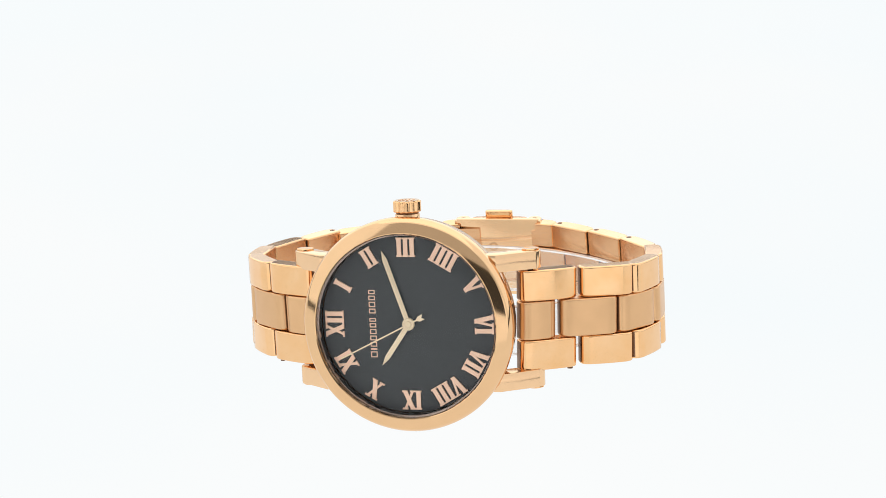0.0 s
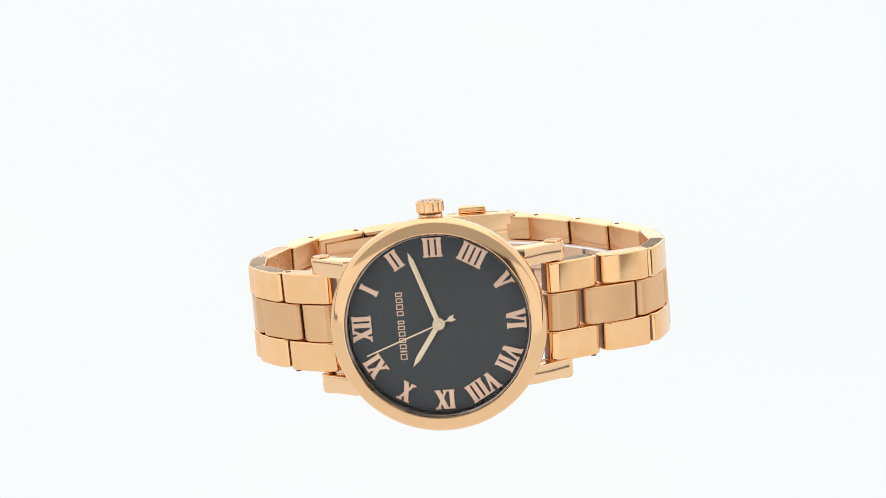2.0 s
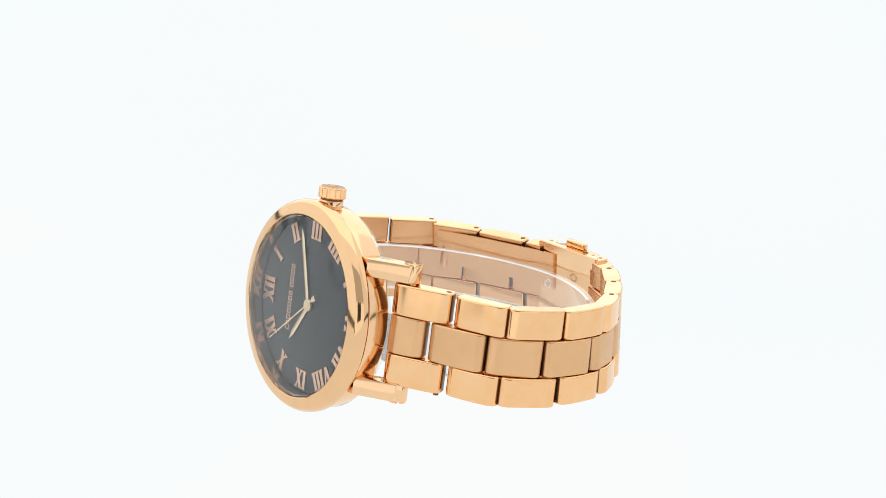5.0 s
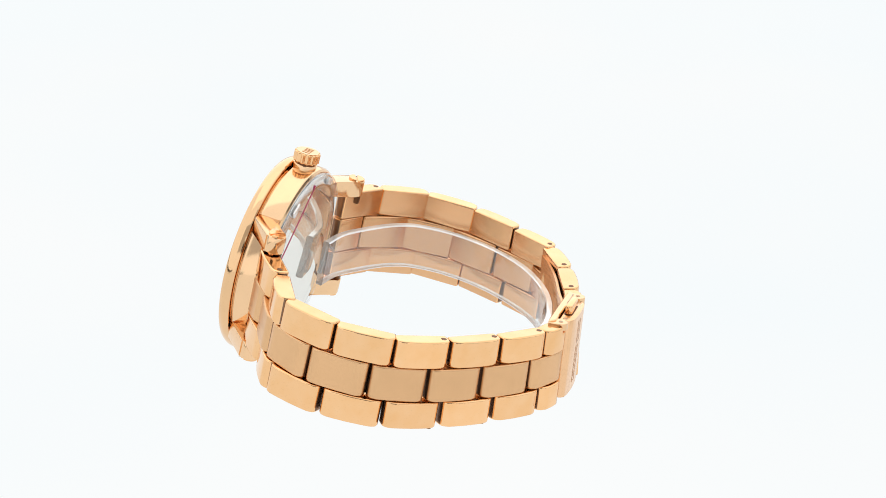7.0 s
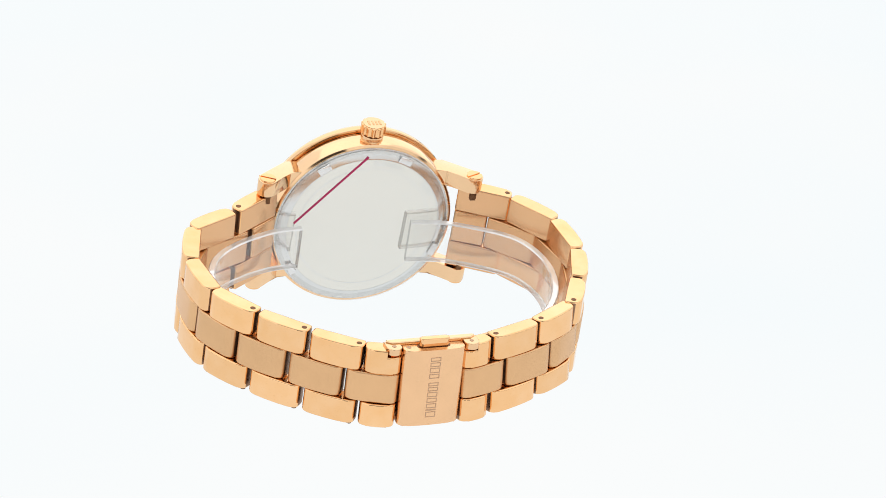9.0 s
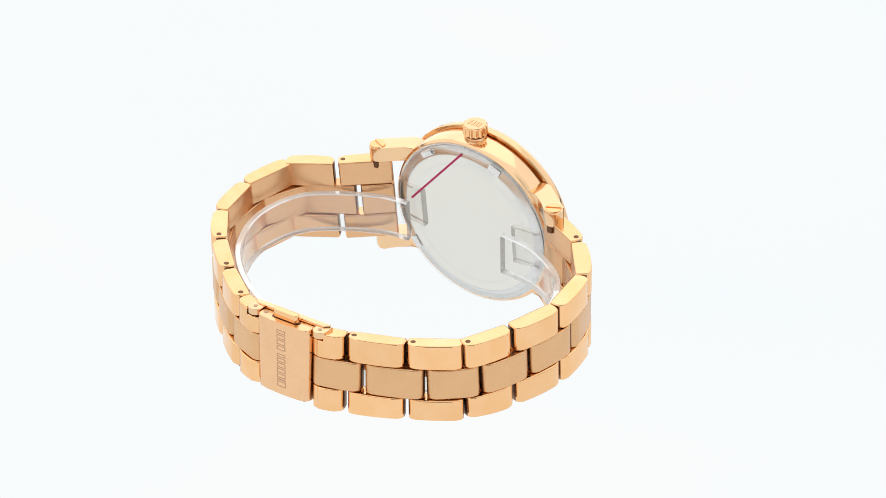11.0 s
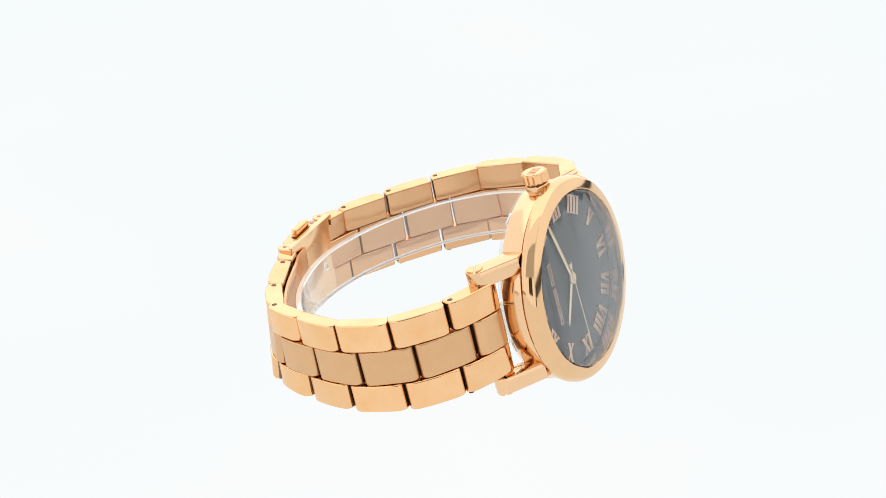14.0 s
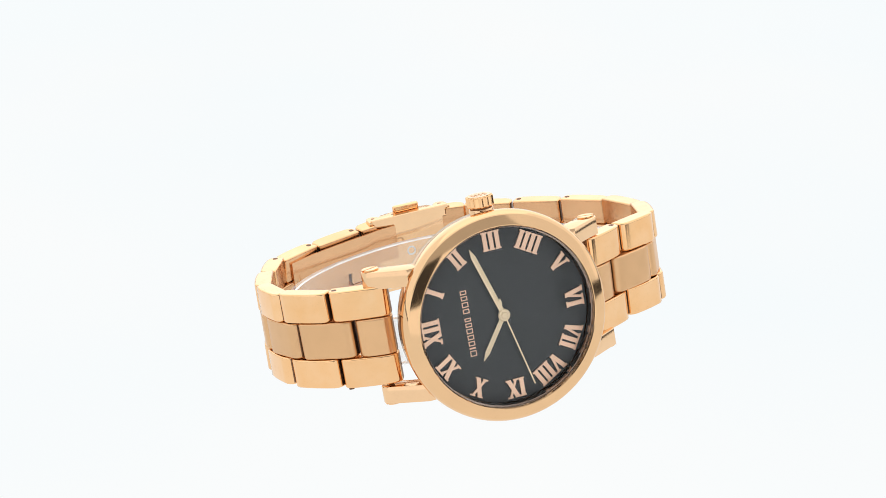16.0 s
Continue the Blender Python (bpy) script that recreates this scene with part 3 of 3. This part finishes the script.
def build_clasp():
    a, b = along(CLASP_AT, 0.0), along(CLASP_AT, 1.0)
    m, length = seat_of(a, b)
    h = length / 2
    bm = bmesh.new()
    edge = [(h - 0.1, 0.9), (h, THICK - 1.1), (h - 0.06, THICK - 0.75), (h - 0.22, THICK - 0.42), (h - 0.5, THICK - 0.12), (h - 0.95, THICK + 0.1)]
    out = edge + [((h - 1.1) * (1 - 2 * i / 10), THICK + 0.15 + 0.27 * (1 - (1 - 2 * i / 10) ** 2)) for i in range(11)] + [(-x, y) for x, y in edge[::-1]]
    prism(bm, mm(out), -7.5 * MM, 7.55 * MM, 0.2 * MM, 2, m)
    clasp = part("clasp", bm, metal("satin_rose_gold", (0.93, 0.58, 0.33), 0.24, brushed=0.06, axis=0), watch, "satin rose gold folding clasp cover", sharp=42)
    # flat tray under the cover and its hinge knuckles
    bm = bmesh.new()
    prism(bm, mm([(-h - 2.4, -0.5), (h + 2.4, -0.5), (h + 2.6, 0.0), (h + 1.6, 0.75), (-h - 1.6, 0.75), (-h - 2.6, 0.0)]), -7.6 * MM, 8.1 * MM, 0.15 * MM, 1, m)
    part("tray", bm, MAT_CASE, clasp, "thin folded tray of the clasp")
    for s in (-1, 1):
        z0, z1 = 6.5, 7.8
        bm = bmesh.new()
        tab = arc(s * (h + 1.5), 1.55, 1.4, 0, 180, 12) + [(s * (h + 1.5) - 1.4, -0.35), (s * (h + 1.5) + 1.4, -0.35)]
        rounded(bm, mm(tab), z0 * MM, z1 * MM, 0.14 * MM, m)
        k = part("knuckle", bm, MAT_CASE, clasp, "hinge knuckle of the clasp", sharp=50)
        bm = bmesh.new()
        prism(bm, mm(arc(s * (h + 1.5), 1.6, 0.4, 0, 330, 11)), (z1 - 0.1) * MM, (z1 + 0.05) * MM, 0, 1, m)
        part("pin", bm, MAT_ENGRAVED, k)
    # the slot is a thin dark plate: painted shade round the button
    for name, half, thin, z0, z1, mat, label in (("slot", 2.3, 0.8, 7.5, 7.57, MAT_RECESS_SHADE, "thin dark plate standing for the shade round the button"),
                                                 ("push_button", 2.1, 0.66, 7.5, 9.3, MAT_POLISHED, "polished oval push button")):
        bm = bmesh.new()
        pill = arc(half, 1.9, thin, -90, 90, 8) + arc(-half, 1.9, thin, 90, 270, 8)
        prism(bm, mm(pill), z0 * MM, z1 * MM, 0.3 * MM if z1 > 9 else 0, 3, m)
        part(name, bm, mat, clasp, label)
    bm = bmesh.new()
    prism(bm, mm(arc(1.1 - h, 1.9, 0.45, 0, 330, 11)), 7.5 * MM, 7.59 * MM, 0, 1, m)
    part("rivet", bm, MAT_ENGRAVED, clasp, "small rivet end")
    z = -5.9
    for k in range(12):
        if k == 7:
            z += 0.6
            continue
        w = (1.1, 0.3, 0.9, 0.9, 0.95, 0.8, 0.7, 0, 0.9, 1.0, 0.85, 0.8)[k]
        bm = bmesh.new()
        frame_of_bars(bm, -0.95, 0.95, THICK + 0.2, THICK + 0.445, z, z + w, 0.16, m)
        part("mark", bm, MAT_ENGRAVED, clasp, "engraved block of the mark")
        z += w + 0.22
    # the folding blade inside the bracelet on the 12 side
    line = [along(8 + k // 5, 0.2 * (k % 5)) for k in range(4, 20)]
    z0, z1 = -0.8, 6.0
    bm = bmesh.new()
    rows = []
    for i, p in enumerate(line):
        q = line[min(i + 1, len(line) - 1)] - line[max(i - 1, 0)]
        nrm = Vector((q.y, -q.x)).normalized()
        if nrm.dot(p - HUB) < 0:
            nrm = -nrm
        inner, outer = p - nrm * 3.55, p - nrm * 3.05
        rows.append([bm.verts.new(droop(v.x, v.y, z)) for v, z in ((inner, z0), (inner, z1), (outer, z1), (outer, z0))])
    for r, q in zip(rows, rows[1:]):
        for k in range(4):
            bm.faces.new((r[k], r[(k + 1) % 4], q[(k + 1) % 4], q[k]))
    bm.faces.new(rows[0])
    bm.faces.new(rows[-1][::-1])
    part("blade", bm, MAT_LINK_BACK, clasp, "curved folding rail of the clasp", sharp=28)
    e = line[-1]
    bm = bmesh.new()
    c = e + (HUB - e).normalized() * 3.4
    prism(bm, mm(arc(0, 0, 0.9, 0, 342, 19)), -1.0 * MM, 6.2 * MM, 0.1 * MM, 1, Matrix.Translation(droop(c.x, c.y, 0)))
    part("hinge", bm, MAT_CASE, clasp, "hinge roll at the end of the blade")


build_clasp()


# ---- clear plastic display cuff that keeps the bracelet round ----
def build_cuff():
    pts = [(13.2, 8.9), (19.5, 10.0), (27.0, 14.5), (33.2, 21.5), (34.7, 30.5), (31.0, 40.0), (23.7, 47.5), (13.5, 53.1), (2.0, 55.5),
           (-9.4, 53.8), (-19.3, 49.0), (-26.6, 42.0), (-30.9, 32.8), (-31.0, 23.5), (-26.4, 15.2), (-17.6, 9.4), (-9.2, 8.1)]
    line, k = [], 6
    for i in range(len(pts) - 1):
        p = [Vector(pts[max(0, min(len(pts) - 1, i + j))]) for j in (-1, 0, 1, 2)]
        for s in range(k):
            f = s / k
            line.append(0.5 * (2 * p[1] + (p[2] - p[0]) * f + (2 * p[0] - 5 * p[1] + 4 * p[2] - p[3]) * f * f + (3 * p[1] - p[0] - 3 * p[2] + p[3]) * f ** 3))
    line.append(Vector(pts[-1]))
    bm = bmesh.new()
    rows = []
    for i, p in enumerate(line):
        q = (line[min(i + 1, len(line) - 1)] - line[max(i - 1, 0)]).normalized()
        nrm = Vector((q.y, -q.x))
        z1 = 1.5 + 1.5 * ease((p.y - 8.0) / 12.0)
        z0 = z1 - 9.0
        ring = []
        for v, z in ((p - nrm * 0.7, z0 + 0.25), (p - nrm * 0.47, z0), (p + nrm * 0.47, z0), (p + nrm * 0.7, z0 + 0.25),
                     (p + nrm * 0.7, z1 - 0.25), (p + nrm * 0.47, z1), (p - nrm * 0.47, z1), (p - nrm * 0.7, z1 - 0.25)):
            ring.append(bm.verts.new(droop(v.x, v.y, z)))
        rows.append(ring)
    for r, q in zip(rows, rows[1:]):
        for j in range(8):
            bm.faces.new((r[j], r[(j + 1) % 8], q[(j + 1) % 8], q[j]))
    bm.faces.new(rows[0])
    bm.faces.new(rows[-1][::-1])
    ob = part("display_cuff", bm, MAT_ACRYLIC, None, sharp=40)
    ob.data.materials.append(MAT_ACRYLIC_RIM)
    ob.data.materials.append(MAT_ACRYLIC_EDGE)
    # ends get the painted grey, rims the painted white
    for p in ob.data.polygons:
        if len(p.vertices) > 4:
            p.material_index = 2
        elif abs(p.normal.z) > 0.4:
            p.material_index = 1
    ob.visible_shadow = False
    # small round gate mark left by the mould on the inner face
    bm = bmesh.new()
    lathe(bm, mm([(0.6, 0.0), (0.68, -0.14), (0.86, -0.14), (0.94, 0.0), (0.86, 0.12), (0.68, 0.12)]), 32)
    at = droop(0.8, 54.7, 1.0)
    bmesh.ops.transform(bm, verts=bm.verts, matrix=Matrix.Translation(at))
    part("gate_mark", bm, MAT_ACRYLIC_RIM, ob, "raised ring in the clear plastic")
    return tagged(ob, label="clear plastic C-shaped cuff standing inside the watch bracelet", category="display cuff")


cuff = build_cuff()


# ---- what moves: watch and cuff turn together, the second hand ticks ----
def motions():
    rows = [(t, Matrix.Rotation(radians(a), 4, "Z") @ REST) for t, a in TURN]
    walk(watch, rows)
    walk(cuff, rows)
    second, ticks = 55.6, [(0.6, 1)] + [(2.4 + k, -1) for k in range(14)]
    keys = [(0.0, second)]
    for t, step in ticks:
        keys.append((t - 0.1, second))
        second += step
        keys.append((t, second))
    keys.append((16.0, second))
    walk(second_hand, [(t, Matrix.Translation((0, DEEP * MM, 0)) @ Matrix.Rotation(radians(6 * s - 90), 4, "Y")) for t, s in keys])


motions()
